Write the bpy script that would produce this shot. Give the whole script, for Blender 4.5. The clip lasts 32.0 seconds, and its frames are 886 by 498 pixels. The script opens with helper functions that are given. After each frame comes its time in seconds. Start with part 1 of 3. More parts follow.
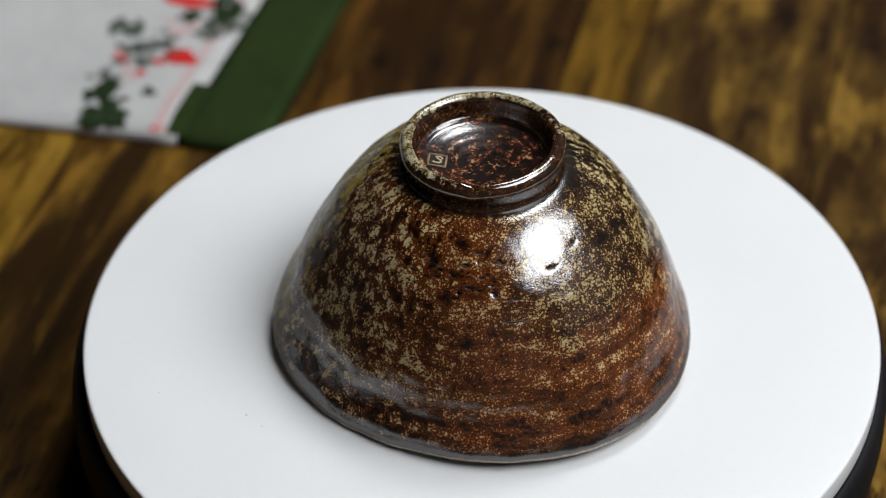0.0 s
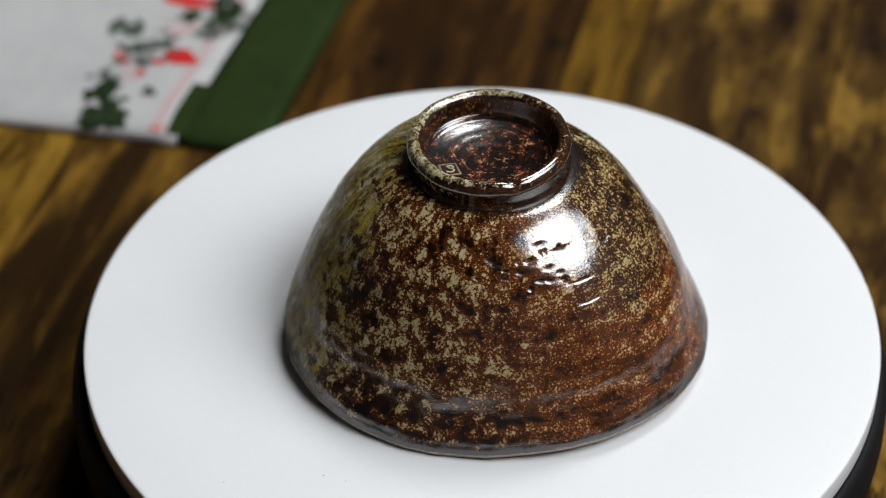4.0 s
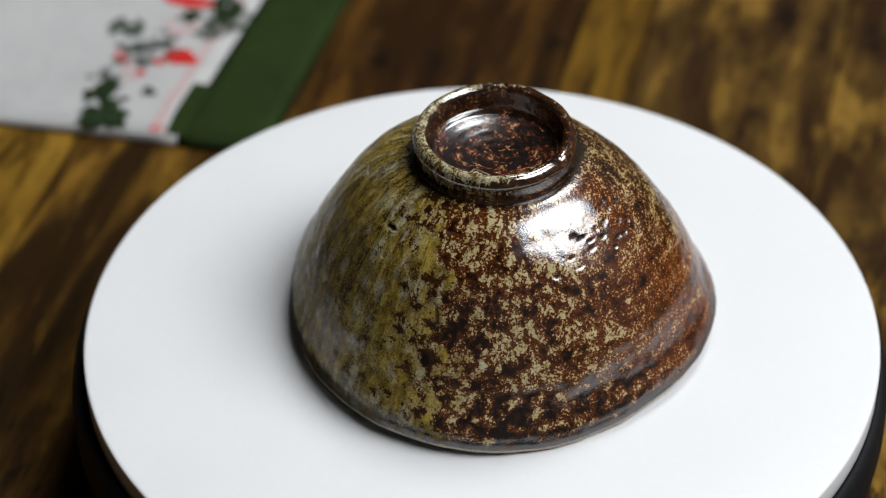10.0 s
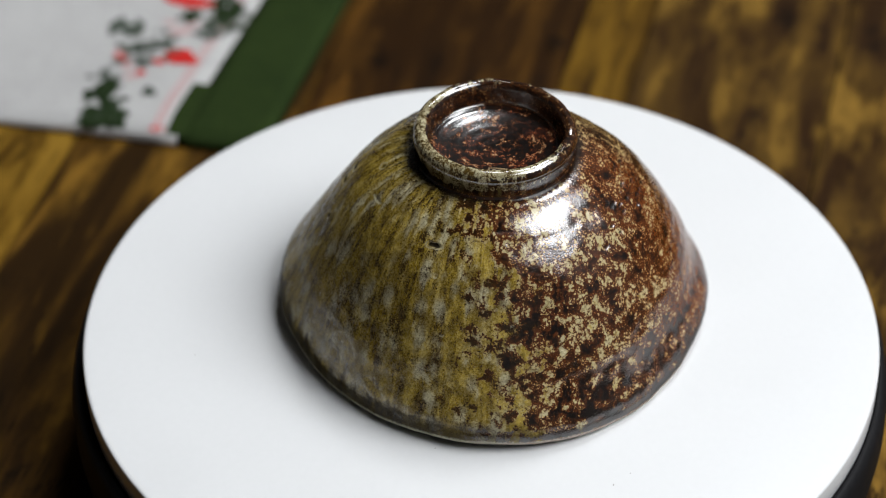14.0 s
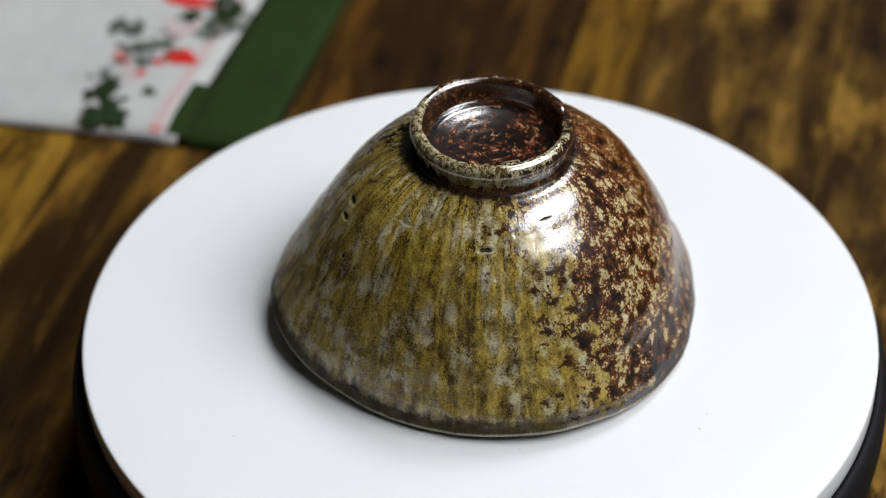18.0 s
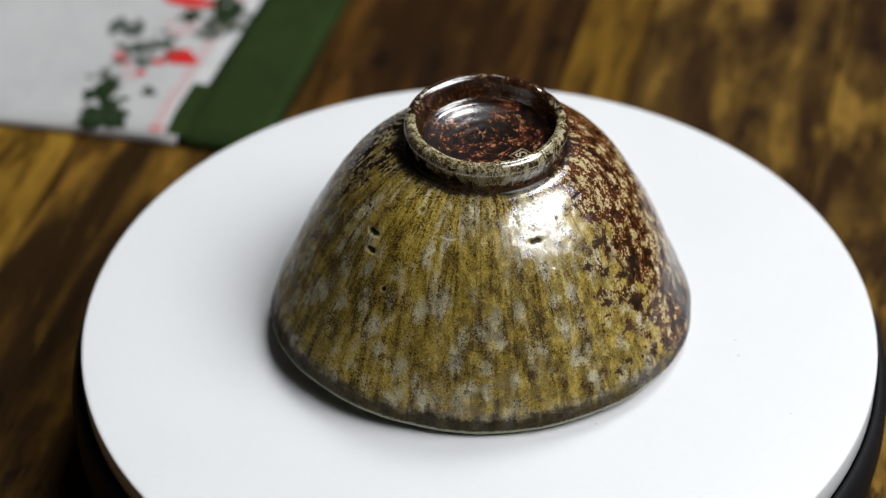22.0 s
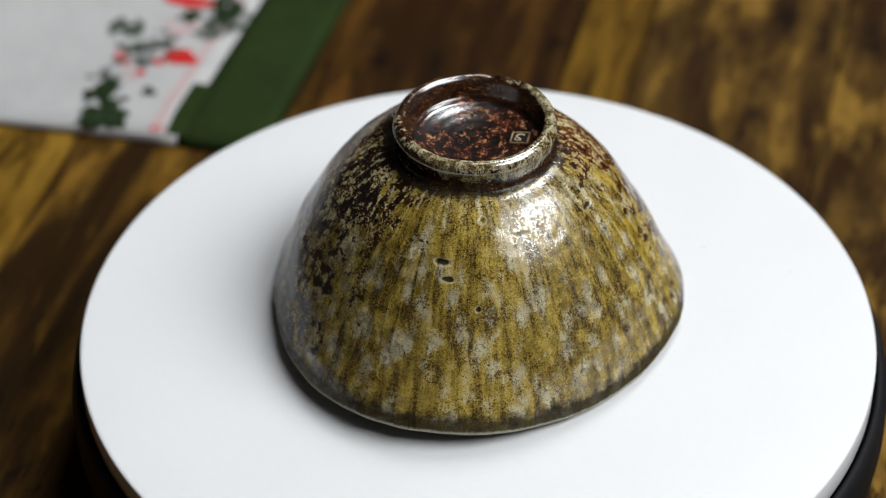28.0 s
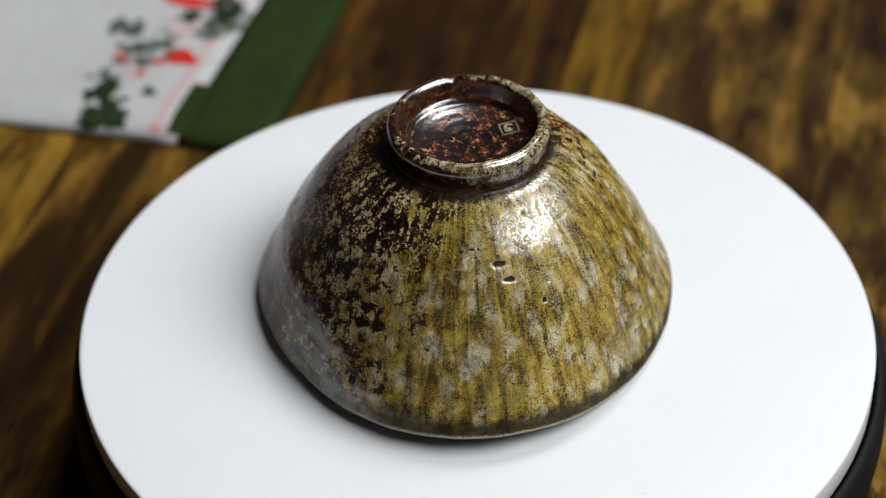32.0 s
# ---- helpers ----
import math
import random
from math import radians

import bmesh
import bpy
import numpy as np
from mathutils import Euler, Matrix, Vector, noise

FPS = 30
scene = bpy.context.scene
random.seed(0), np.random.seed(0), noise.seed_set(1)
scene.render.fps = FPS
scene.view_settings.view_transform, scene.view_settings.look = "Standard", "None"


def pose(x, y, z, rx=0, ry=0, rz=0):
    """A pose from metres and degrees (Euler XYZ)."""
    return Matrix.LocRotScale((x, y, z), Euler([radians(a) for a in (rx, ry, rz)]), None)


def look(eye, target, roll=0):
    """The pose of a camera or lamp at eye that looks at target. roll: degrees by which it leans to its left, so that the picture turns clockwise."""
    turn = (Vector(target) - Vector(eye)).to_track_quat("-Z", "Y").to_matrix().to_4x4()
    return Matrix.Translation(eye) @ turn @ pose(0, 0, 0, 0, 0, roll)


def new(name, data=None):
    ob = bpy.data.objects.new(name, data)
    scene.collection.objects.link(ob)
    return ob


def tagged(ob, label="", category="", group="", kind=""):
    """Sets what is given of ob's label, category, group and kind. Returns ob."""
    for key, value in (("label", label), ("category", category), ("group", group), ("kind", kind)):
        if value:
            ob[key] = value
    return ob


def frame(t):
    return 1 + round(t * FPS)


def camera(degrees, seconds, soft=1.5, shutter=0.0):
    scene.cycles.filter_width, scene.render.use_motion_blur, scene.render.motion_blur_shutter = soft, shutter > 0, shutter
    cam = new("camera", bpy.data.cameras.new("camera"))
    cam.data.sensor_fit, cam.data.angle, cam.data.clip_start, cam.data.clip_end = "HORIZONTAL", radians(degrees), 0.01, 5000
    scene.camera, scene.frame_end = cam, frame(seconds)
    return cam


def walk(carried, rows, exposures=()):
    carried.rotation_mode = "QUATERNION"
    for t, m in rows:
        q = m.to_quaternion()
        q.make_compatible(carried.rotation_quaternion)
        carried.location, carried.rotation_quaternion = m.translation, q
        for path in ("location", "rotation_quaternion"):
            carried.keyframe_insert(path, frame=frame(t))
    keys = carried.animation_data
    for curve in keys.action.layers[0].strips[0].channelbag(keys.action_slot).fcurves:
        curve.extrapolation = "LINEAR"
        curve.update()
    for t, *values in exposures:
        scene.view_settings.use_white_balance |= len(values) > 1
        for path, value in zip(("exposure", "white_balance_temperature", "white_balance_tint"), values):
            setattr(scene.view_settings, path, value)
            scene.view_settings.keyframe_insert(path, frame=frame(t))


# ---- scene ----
SECONDS = 32.0
TOP = 0.050          # height of the turntable's white plate over the table
SPIN = 6.25          # degrees a second, counter-clockwise from above

# ---- camera ----
cam = camera(20.84, SECONDS, soft=0.95)
EYE = Vector((0.0, -0.5685, 0.5564))
AIM = Vector((-0.0103, -0.0322, 0.1068))
CAM_POSE = look(EYE, AIM, roll=-0.886)
walk(cam, [(0.0, CAM_POSE), (SECONDS, CAM_POSE)], exposures=[(0.0, -0.09), (4.0, -0.07), (8.0, -0.03), (12.0, 0.01), (18.0, 0.03), (27.0, 0.03), (SECONDS, 0.0)])
cam.data.dof.use_dof = True
cam.data.dof.focus_distance = 0.705
cam.data.dof.aperture_fstop = 7.5

# ---- world and light ----
world = bpy.data.worlds.new("sky")
scene.world = world
world.use_nodes = True
wn = world.node_tree.nodes
sky = wn.new("ShaderNodeTexSky")
sky.sky_type, sky.sun_disc = "NISHITA", False
sky.sun_elevation, sky.sun_rotation = radians(35), radians(120)
world.node_tree.links.new(sky.outputs[0], wn["Background"].inputs[0])
wn["Background"].inputs[1].default_value = 0.1


def window_light(name, place, aim, width, height, power, colour):
    """Daylight that comes in through a window's opening."""
    data = bpy.data.lights.new(name, "AREA")
    data.shape, data.size, data.size_y = "RECTANGLE", width, height
    data.energy, data.color = power, colour
    ob = new(name, data)
    ob.matrix_world = look(place, aim)
    return ob


ROOM_TURN = pose(0, 0, 0, 0, 0, -15)      # the unseen, added room stands askew to the table
CEILING_Z = 2.35
WALL_X, WALL_Y = 3.30, 2.50
# two roof windows in the ceiling: middle x, y, size x, y, power
ROOF_WINDOWS = ((2.05, 0.02, 2.15, 2.25, 165), (0.301, 1.427, 0.92, 0.78, 46))
for wx, wy, ww, wh, power in ROOF_WINDOWS:
    window_light("daylight", ROOM_TURN @ Vector((wx, wy, CEILING_Z + 0.02)), ROOM_TURN @ Vector((wx, wy, 0)), ww, wh, power, (0.962, 0.985, 1.0))


# ---- materials ----
class Net:
    """A node material, written as a formula."""

    def __init__(self, name):
        self.mat = bpy.data.materials.new(name)
        self.mat.use_nodes = True
        self.nt = self.mat.node_tree
        self.bsdf = self.nt.nodes["Principled BSDF"]

    def put(self, node, socket, value):
        s = node.inputs[socket]
        if isinstance(value, bpy.types.NodeSocket):
            self.nt.links.new(value, s)
        else:
            s.default_value = value

    def math(self, op, a, b=0.0, c=0.0, clamp=False):
        n = self.nt.nodes.new("ShaderNodeMath")
        n.operation, n.use_clamp = op, clamp
        for i, v in enumerate((a, b, c)):
            self.put(n, i, v)
        return n.outputs[0]

    def vec(self, op, a, b=(0, 0, 0), out=0):
        n = self.nt.nodes.new("ShaderNodeVectorMath")
        n.operation = op
        self.put(n, 0, a)
        self.put(n, 1, b)
        return n.outputs[out]

    def coords(self, kind="Object"):
        return self.nt.nodes.new("ShaderNodeTexCoord").outputs[kind]

    def split(self, v):
        n = self.nt.nodes.new("ShaderNodeSeparateXYZ")
        self.put(n, 0, v)
        return n.outputs

    def join(self, x, y, z):
        n = self.nt.nodes.new("ShaderNodeCombineXYZ")
        for i, v in enumerate((x, y, z)):
            self.put(n, i, v)
        return n.outputs[0]

    def noise(self, v, scale, detail=4.0, rough=0.55, twist=0.0):
        n = self.nt.nodes.new("ShaderNodeTexNoise")
        self.put(n, "Vector", v)
        for k, x in (("Scale", scale), ("Detail", detail), ("Roughness", rough), ("Distortion", twist)):
            n.inputs[k].default_value = x
        return n.outputs[0]

    def cells(self, v, scale, feature="F1", rand=1.0):
        n = self.nt.nodes.new("ShaderNodeTexVoronoi")
        n.feature = feature
        self.put(n, "Vector", v)
        n.inputs["Scale"].default_value = scale
        n.inputs["Randomness"].default_value = rand
        return n.outputs["Distance"]

    def step(self, v, lo, hi, a=0.0, b=1.0):
        n = self.nt.nodes.new("ShaderNodeMapRange")
        n.interpolation_type = "SMOOTHSTEP"
        for i, x in enumerate((v, lo, hi, a, b)):
            self.put(n, i, x)
        return n.outputs[0]

    def mix(self, f, a, b):
        n = self.nt.nodes.new("ShaderNodeMix")
        n.data_type = "RGBA"
        self.put(n, 0, f)
        for i, v in ((6, a), (7, b)):
            self.put(n, i, (*v, 1.0) if isinstance(v, tuple) else v)
        return n.outputs[2]

    def attr(self, name):
        n = self.nt.nodes.new("ShaderNodeAttribute")
        n.attribute_name = name
        return n.outputs["Fac"]

    def rand(self):
        return self.nt.nodes.new("ShaderNodeObjectInfo").outputs["Random"]

    def bump(self, h, strength, dist):
        n = self.nt.nodes.new("ShaderNodeBump")
        n.inputs["Distance"].default_value = dist
        self.put(n, "Strength", strength)
        self.put(n, "Height", h)
        return n.outputs[0]

    def done(self, colour=None, rough=None, metal=None, bump=None, **more):
        for key, v in (("Base Color", colour), ("Roughness", rough), ("Metallic", metal), ("Normal", bump)):
            if v is not None:
                self.put(self.bsdf, key, (*v, 1.0) if key == "Base Color" and isinstance(v, tuple) else v)
        for key, v in more.items():
            self.put(self.bsdf, key.replace("_", " "), v)
        return self.mat


def plain(name, colour, rough, grain=300.0, spread=0.06, depth=0.0002, metal=0.0):
    """Paint, plastic or plaster with a slight grain and mottling."""
    n = Net(name)
    v = n.coords()
    a = n.noise(v, grain, 3)
    b = n.noise(v, grain * 0.06, 4)
    f = n.math("ADD", n.math("MULTIPLY", a, 0.5), n.math("MULTIPLY", b, 0.5))
    dark = tuple(c * (1 - spread) for c in colour)
    light = tuple(min(1.0, c * (1 + spread)) for c in colour)
    return n.done(n.mix(n.step(f, 0.3, 0.7), dark, light), n.step(b, 0.2, 0.8, rough * 0.85, min(1, rough * 1.15)), metal, n.bump(a, 0.15, depth))


def glaze(name, kind):
    """Wood-ash glaze on brown stoneware: dark tenmoku brown with granular tan clumps, running to olive with pale drips on one side."""
    n = Net(name)
    v = n.vec("MULTIPLY", n.coords(), (1000.0, 1000.0, 1000.0))      # millimetres
    x, y, z = n.split(v)
    dx, dy = n.math("SUBTRACT", x, AX), n.math("SUBTRACT", y, AY)
    rad = n.math("SQRT", n.math("ADD", n.math("MULTIPLY", dx, dx), n.math("MULTIPLY", dy, dy)))
    rad = n.math("MAXIMUM", rad, 0.5)
    cx, cy = n.math("DIVIDE", dx, rad), n.math("DIVIDE", dy, rad)

    def facing(deg):
        return n.math("ADD", n.math("MULTIPLY", cx, math.cos(radians(deg))), n.math("MULTIPLY", cy, math.sin(radians(deg))))

    def off(f, k):
        return n.math("MULTIPLY", n.math("SUBTRACT", f, 0.5), k)

    def times(a, b):
        return n.math("MULTIPLY", a, b)

    def less(a):
        return n.math("SUBTRACT", 1.0, a)

    def total(*terms):
        out = terms[0]
        for t in terms[1:]:
            out = n.math("ADD", out, t)
        return out

    def drawn(k):
        """Coordinates drawn out down the wall."""
        return n.join(times(cx, 50.0), times(cy, 50.0), times(z, k))

    band = n.join(times(cx, 9.0), times(cy, 9.0), z)                 # drawn out round the wall
    big = n.noise(v, 0.05, 3)
    mid = n.noise(v, 0.17, 4, 0.55)
    clump = n.noise(v, 0.36, 4, 0.55)
    speck = n.noise(v, 1.35, 3, 0.6)
    dots = n.noise(v, 2.7, 2, 0.6)

    if kind == "body":
        rings = n.noise(band, 0.30, 3, 0.6)
        runs = n.noise(drawn(0.16), 0.42, 4, 0.55, 0.5)
        drip = n.noise(drawn(0.38), 0.23, 3, 0.5, 0.3)
        # how thick the ash lies: thin on the brown side, thick on the olive side
        side = total(facing(111.0), off(big, 0.45), off(mid, 0.90), off(clump, 0.75), off(runs, 0.45), n.step(z, 42.0, 64.0, 0.0, -0.30))
        zone = n.step(side, -0.06, 0.66)
        near = n.math("MAXIMUM", n.step(facing(178.0), -0.15, 0.80), n.step(total(facing(42.0), off(mid, 0.3)), 0.45, 0.95))
        # tan granules, gathered in clumps: their size follows the thickness of the ash
        warp = n.vec("ADD", drawn(0.8), n.join(off(clump, 6.0), off(mid, 8.0), off(speck, 2.5)))
        lump = n.cells(warp, 0.34)
        gather = times(n.math("SUBTRACT", 0.46, lump), n.math("ADD", 0.15, times(n.math("MAXIMUM", near, zone), 1.05)))
        dust = times(n.step(total(facing(-38.0), off(mid, 0.3)), 0.66, 0.95), n.step(n.math("ADD", z, off(mid, 30.0)), 29.0, 40.0))
        thick = total(0.245, times(gather, 0.98), times(n.step(facing(-98.0), 0.10, 0.9), 0.09), off(clump, 0.80), off(mid, 0.55), off(big, 0.30), off(rings, -1.05), times(zone, 0.42), times(near, 0.11), times(dust, 0.10), times(n.step(facing(22.0), 0.55, 0.95), 0.13),
                      times(n.step(n.math("ADD", z, off(mid, 16.0)), 5.0, 30.0, -0.16, 0.0), less(zone)))
        grains = n.cells(n.vec("ADD", v, n.join(off(speck, 1.3), off(dots, 0.7), off(clump, 1.5))), 0.98)
        grit = n.cells(n.vec("ADD", v, n.join(off(dots, 0.5), off(speck, 0.6), 0.0)), 1.9)
        size = n.math("MINIMUM", total(n.math("MULTIPLY_ADD", thick, 0.80, 0.02), off(speck, 0.55)), 0.60)
        tan = n.math("MAXIMUM", n.step(n.math("SUBTRACT", size, grains), -0.07, 0.12), times(n.step(n.math("SUBTRACT", size, grit), 0.0, 0.14), 0.75))
        # iron rust low on the other flank and beside the olive
        red = n.step(total(times(facing(-52.0), 0.80), off(big, 0.7), off(mid, 0.6), n.step(z, 18.0, 52.0, 0.0, -0.42)), 0.0, 0.60)
        red = n.math("MAXIMUM", red, times(n.step(total(facing(-138.0), off(mid, 0.8)), 0.15, 0.80), 0.95))
        red = times(red, less(n.math("MAXIMUM", times(dust, 0.8), times(near, 0.25))))
        warm = n.step(total(thick, off(speck, 0.9), off(dots, 0.4), times(red, 0.15)), 0.08, 0.50)
        ground = n.mix(warm, (0.0040, 0.0021, 0.0014), n.mix(red, (0.032, 0.0125, 0.0040), (0.110, 0.0270, 0.0050)))
        ground = n.mix(times(zone, 0.85), ground, (0.056, 0.0285, 0.0042))
        tone = n.mix(n.step(total(thick, off(dots, 0.9), off(speck, 0.6)), 0.25, 0.85), n.mix(red, (0.235, 0.155, 0.066), (0.300, 0.158, 0.052)), n.mix(near, (0.47, 0.370, 0.195), (0.50, 0.440, 0.270)))
        tone = n.mix(times(dust, 0.6), tone, (0.290, 0.215, 0.085))
        tone = n.mix(n.math("MAXIMUM", times(zone, 0.7), times(near, 0.45)), tone, (0.360, 0.310, 0.135))
        brown = n.mix(tan, ground, tone)

        # olive glass over it, with brown runs, pale drips, dark veins and pinholes
        deep = total(runs, off(runs, 0.25), off(drip, 0.30), off(mid, 0.36), off(clump, 0.25), off(speck, 0.26), off(dots, 0.20))
        green = n.mix(n.step(deep, 0.31, 0.45), (0.074, 0.0420, 0.0045), (0.207, 0.1340, 0.0105))
        green = n.mix(n.step(deep, 0.44, 0.66), green, (0.385, 0.270, 0.042))
        green = n.mix(times(n.step(total(speck, off(dots, 1.3)), 0.46, 0.72), 0.36), green, (0.385, 0.310, 0.078))
        wander = n.vec("ADD", drawn(0.55), n.join(off(mid, 7.0), off(clump, 4.0), off(drip, 6.0)))
        blob = n.cells(wander, 0.205)
        pale = total(n.step(blob, 0.62, 0.06), off(drip, 1.6), off(clump, 0.7), off(dots, 0.6), off(speck, 0.75), off(runs, 0.5), 0.06)
        green = n.mix(times(n.step(pale, 0.06, 1.15), 0.72), green, (0.540, 0.510, 0.360))
        crack = n.cells(n.vec("ADD", drawn(0.55), n.join(off(clump, 6.0), off(mid, 7.0), off(speck, 3.4))), 0.42, "DISTANCE_TO_EDGE")
        vein = times(n.step(crack, 0.11, 0.0), n.step(total(runs, off(mid, 1.3), off(clump, 0.8), off(speck, 0.8)), 0.54, 0.26, 0.0, 0.75))
        green = n.mix(vein, green, (0.034, 0.0155, 0.0025))
        gaps = times(n.step(n.math("ADD", grains, off(speck, 0.4)), 0.36, 0.66), n.step(total(near, off(mid, 0.9), off(clump, 0.9)), 0.30, 0.95))
        high = times(n.step(n.math("ADD", z, off(clump, 40.0)), 48.0, 62.0), n.step(total(clump, off(speck, 0.9)), 0.52, 0.40))
        between = times(n.step(total(lump, off(speck, 0.35), off(dots, 0.2)), 0.40, 0.66), n.step(total(near, off(mid, 0.5)), 0.35, 1.0))
        net = n.math("MAXIMUM", n.math("MAXIMUM", times(gaps, 0.25), times(between, 0.48)), times(high, 0.60))
        green = n.mix(net, green, (0.017, 0.0075, 0.0022))
        pin = n.step(total(dots, off(speck, 0.9), off(mid, 0.3)), 0.31, 0.25)
        green = n.mix(pin, green, (0.075, 0.0420, 0.0090))
        olive = n.step(total(zone, times(n.math("SUBTRACT", thick, 0.55), 0.70), off(speck, 0.60), off(clump, 0.9), off(mid, 0.5), off(dots, 0.4)), 0.18, 0.66)
        colour = n.mix(olive, brown, green)

        # rim: a dark band over a pale worn edge
        rim = n.math("ADD", n.attr("lip"), off(speck, 1.7))
        wob = total(rim, off(mid, 5.0), off(clump, 5.0), off(runs, 4.0))
        dark = times(n.step(wob, 9.5, 5.0), n.math("ADD", 0.22, times(zone, 0.65)))
        colour = n.mix(dark, colour, (0.012, 0.0085, 0.0040))
        line = times(n.step(n.math("ABSOLUTE", n.math("SUBTRACT", n.math("ADD", rim, off(mid, 1.5)), 3.3)), 1.3, 0.5), less(zone))
        colour = n.mix(times(line, 0.85), colour, (0.006, 0.004, 0.003))
        colour = n.mix(times(n.step(rim, 2.3, 1.3), 0.80), colour, n.mix(zone, (0.40, 0.33, 0.26), (0.42, 0.40, 0.30)))
        # dark pooled glaze at the foot joint, with the groove's shade painted in
        pool_shade = n.step(n.math("ADD", rad, off(clump, 5.0)), 28.6, 25.8)
        colour = n.mix(times(pool_shade, 0.92), colour, (0.0065, 0.0038, 0.0026))
        spot = n.attr("pit")
        halo = times(n.step(spot, 0.02, 0.16), n.step(spot, 0.34, 0.18))
        colour = n.mix(times(halo, times(zone, 0.7)), colour, (0.40, 0.38, 0.27))
        colour = n.mix(n.step(spot, 0.30, 0.70, 0.0, 0.92), colour, (0.006, 0.0045, 0.004))
    elif kind == "foot":
        run = n.noise(n.vec("MULTIPLY", v, (1.0, 1.0, 0.45)), 0.45, 5, 0.6)
        cream = n.mix(n.step(total(run, off(dots, 0.5), off(speck, 0.5)), 0.41, 0.66), (0.070, 0.042, 0.009), (0.39, 0.355, 0.225))
        side = total(times(facing(132.0), 0.62), -0.20, off(mid, 1.2), off(clump, 1.3), off(speck, 0.7), off(run, 1.2))
        fdx, fdy = n.math("SUBTRACT", x, FX), n.math("SUBTRACT", y, FY)
        frad = n.math("SQRT", n.math("ADD", times(fdx, fdx), times(fdy, fdy)))
        under = n.mix(n.step(total(off(speck, 1.5), off(clump, 1.3), off(dots, 0.7), 0.42), 0.32, 0.52), (0.0045, 0.0026, 0.0020), (0.058, 0.019, 0.0062))
        under = n.mix(n.step(total(off(speck, 1.5), off(clump, 1.3), off(dots, 0.9), 0.30), 0.56, 0.76), under, (0.20, 0.125, 0.050))
        side = n.math("SUBTRACT", side, n.step(frad, 21.3, 20.5, 0.0, 0.9))
        side = n.math("ADD", side, n.step(total(z, off(clump, 1.6)), FOOT_Z - 0.9, FOOT_Z + 0.5, 0.0, 0.52))
        # ring's base darkened: pooled glaze plus painted shade of the groove
        side = n.math("SUBTRACT", side, n.step(z, FOOT_Z - 4.5, FOOT_Z - 7.2, 0.0, 0.55))
        colour = n.mix(n.step(side, 0.08, 0.36), under, cream)
    else:
        swirl = n.noise(n.join(times(rad, 1.1), times(cx, 5.0), times(cy, 5.0)), 0.50, 5, 0.65, 0.5)
        f = total(off(swirl, 2.2), off(speck, 1.0), off(clump, 1.3), off(dots, 0.7), 0.17)
        warm = n.mix(n.step(f, 0.12, 0.38), (0.0045, 0.0028, 0.0022), n.mix(n.step(mid, 0.4, 0.6), (0.030, 0.0115, 0.0055), (0.100, 0.0210, 0.0070)))
        colour = n.mix(n.step(f, 0.38, 0.54), warm, (0.17, 0.060, 0.020))
        colour = n.mix(n.step(f, 0.54, 0.72), colour, (0.36, 0.245, 0.135))
    relief = total(times(speck, 0.9), times(dots, 0.4), times(clump, 1.3))
    low = {"body": 0.105, "foot": 0.06, "floor": 0.12}[kind]
    rough = n.step(n.math("ADD", speck, times(mid, 0.5)), 0.5, 1.0, low, low * 1.7)
    level = 0.95
    if kind == "body":
        # islands where the melt has dulled, wide on the olive, few on the brown
        etch = n.noise(v, 0.85, 3, 0.55, 1.6)
        mat = n.step(n.math("SUBTRACT", n.math("ADD", etch, off(mid, 0.25)), n.math("SUBTRACT", 0.71, times(zone, 0.20))), -0.015, 0.02)
        rough = total(rough, times(mat, 0.30), times(spot, 0.4))
        # gloss also cut near the rim, to suppress the plate's grey reflection
        level = times(n.step(spot, 0.2, 0.6, 0.95, 0.1), times(less(times(mat, 0.65)), less(times(n.step(wob, 10.0, 5.0), n.math("MULTIPLY_ADD", zone, 0.83, 0.05)))))
    # reflections of plate and room faded out by hand towards grazing angles
    thin = n.math("MULTIPLY_ADD", less(zone), 0.06, 0.04) if kind == "body" else 0.3
    edge = n.nt.nodes.new("ShaderNodeLayerWeight").outputs["Facing"]
    level = times(level, n.step(edge, 0.32, 0.60, 1.0, thin))
    depth = {"body": 0.16, "foot": 0.14, "floor": 0.06}[kind]
    return n.done(colour, rough, 0.0, n.bump(relief, depth, 0.00035), IOR=1.70, Specular_IOR_Level=level)


def wood(name, low, mid, high, along=0.13):
    """Old stained hardwood: long grain, dark figure and worn lighter streaks along y."""
    n = Net(name)
    v = n.vec("ADD", n.coords(), n.join(n.math("MULTIPLY", n.rand(), 7.0), n.math("MULTIPLY", n.rand(), 11.0), 0.0))
    long = n.vec("MULTIPLY", v, (1.0, along, 1.0))
    fig = n.vec("MULTIPLY", v, (1.0, 0.12 + along * 1.5, 1.0))
    a = n.noise(long, 55.0, 6, 0.62, 0.5)
    b = n.noise(fig, 26.0, 4, 0.6, 0.9)
    fine = n.noise(long, 420.0, 4, 0.6)
    c = n.mix(n.step(a, 0.40, 0.60), low, mid)
    c = n.mix(n.step(n.math("ADD", a, n.math("MULTIPLY", n.math("SUBTRACT", b, 0.5), 0.9)), 0.50, 0.76), c, high)
    c = n.mix(n.step(n.math("ADD", b, n.math("MULTIPLY", n.math("SUBTRACT", a, 0.5), 0.5)), 0.40, 0.27), c, tuple(x * 0.28 for x in low))
    c = n.mix(n.step(fine, 0.45, 0.28), c, tuple(x * 0.45 for x in low))
    return n.done(c, n.step(b, 0.3, 0.7, 0.62, 0.80), 0.0, n.bump(n.math("ADD", a, n.math("MULTIPLY", fine, 0.4)), 0.35, 0.0006), Specular_IOR_Level=0.06)


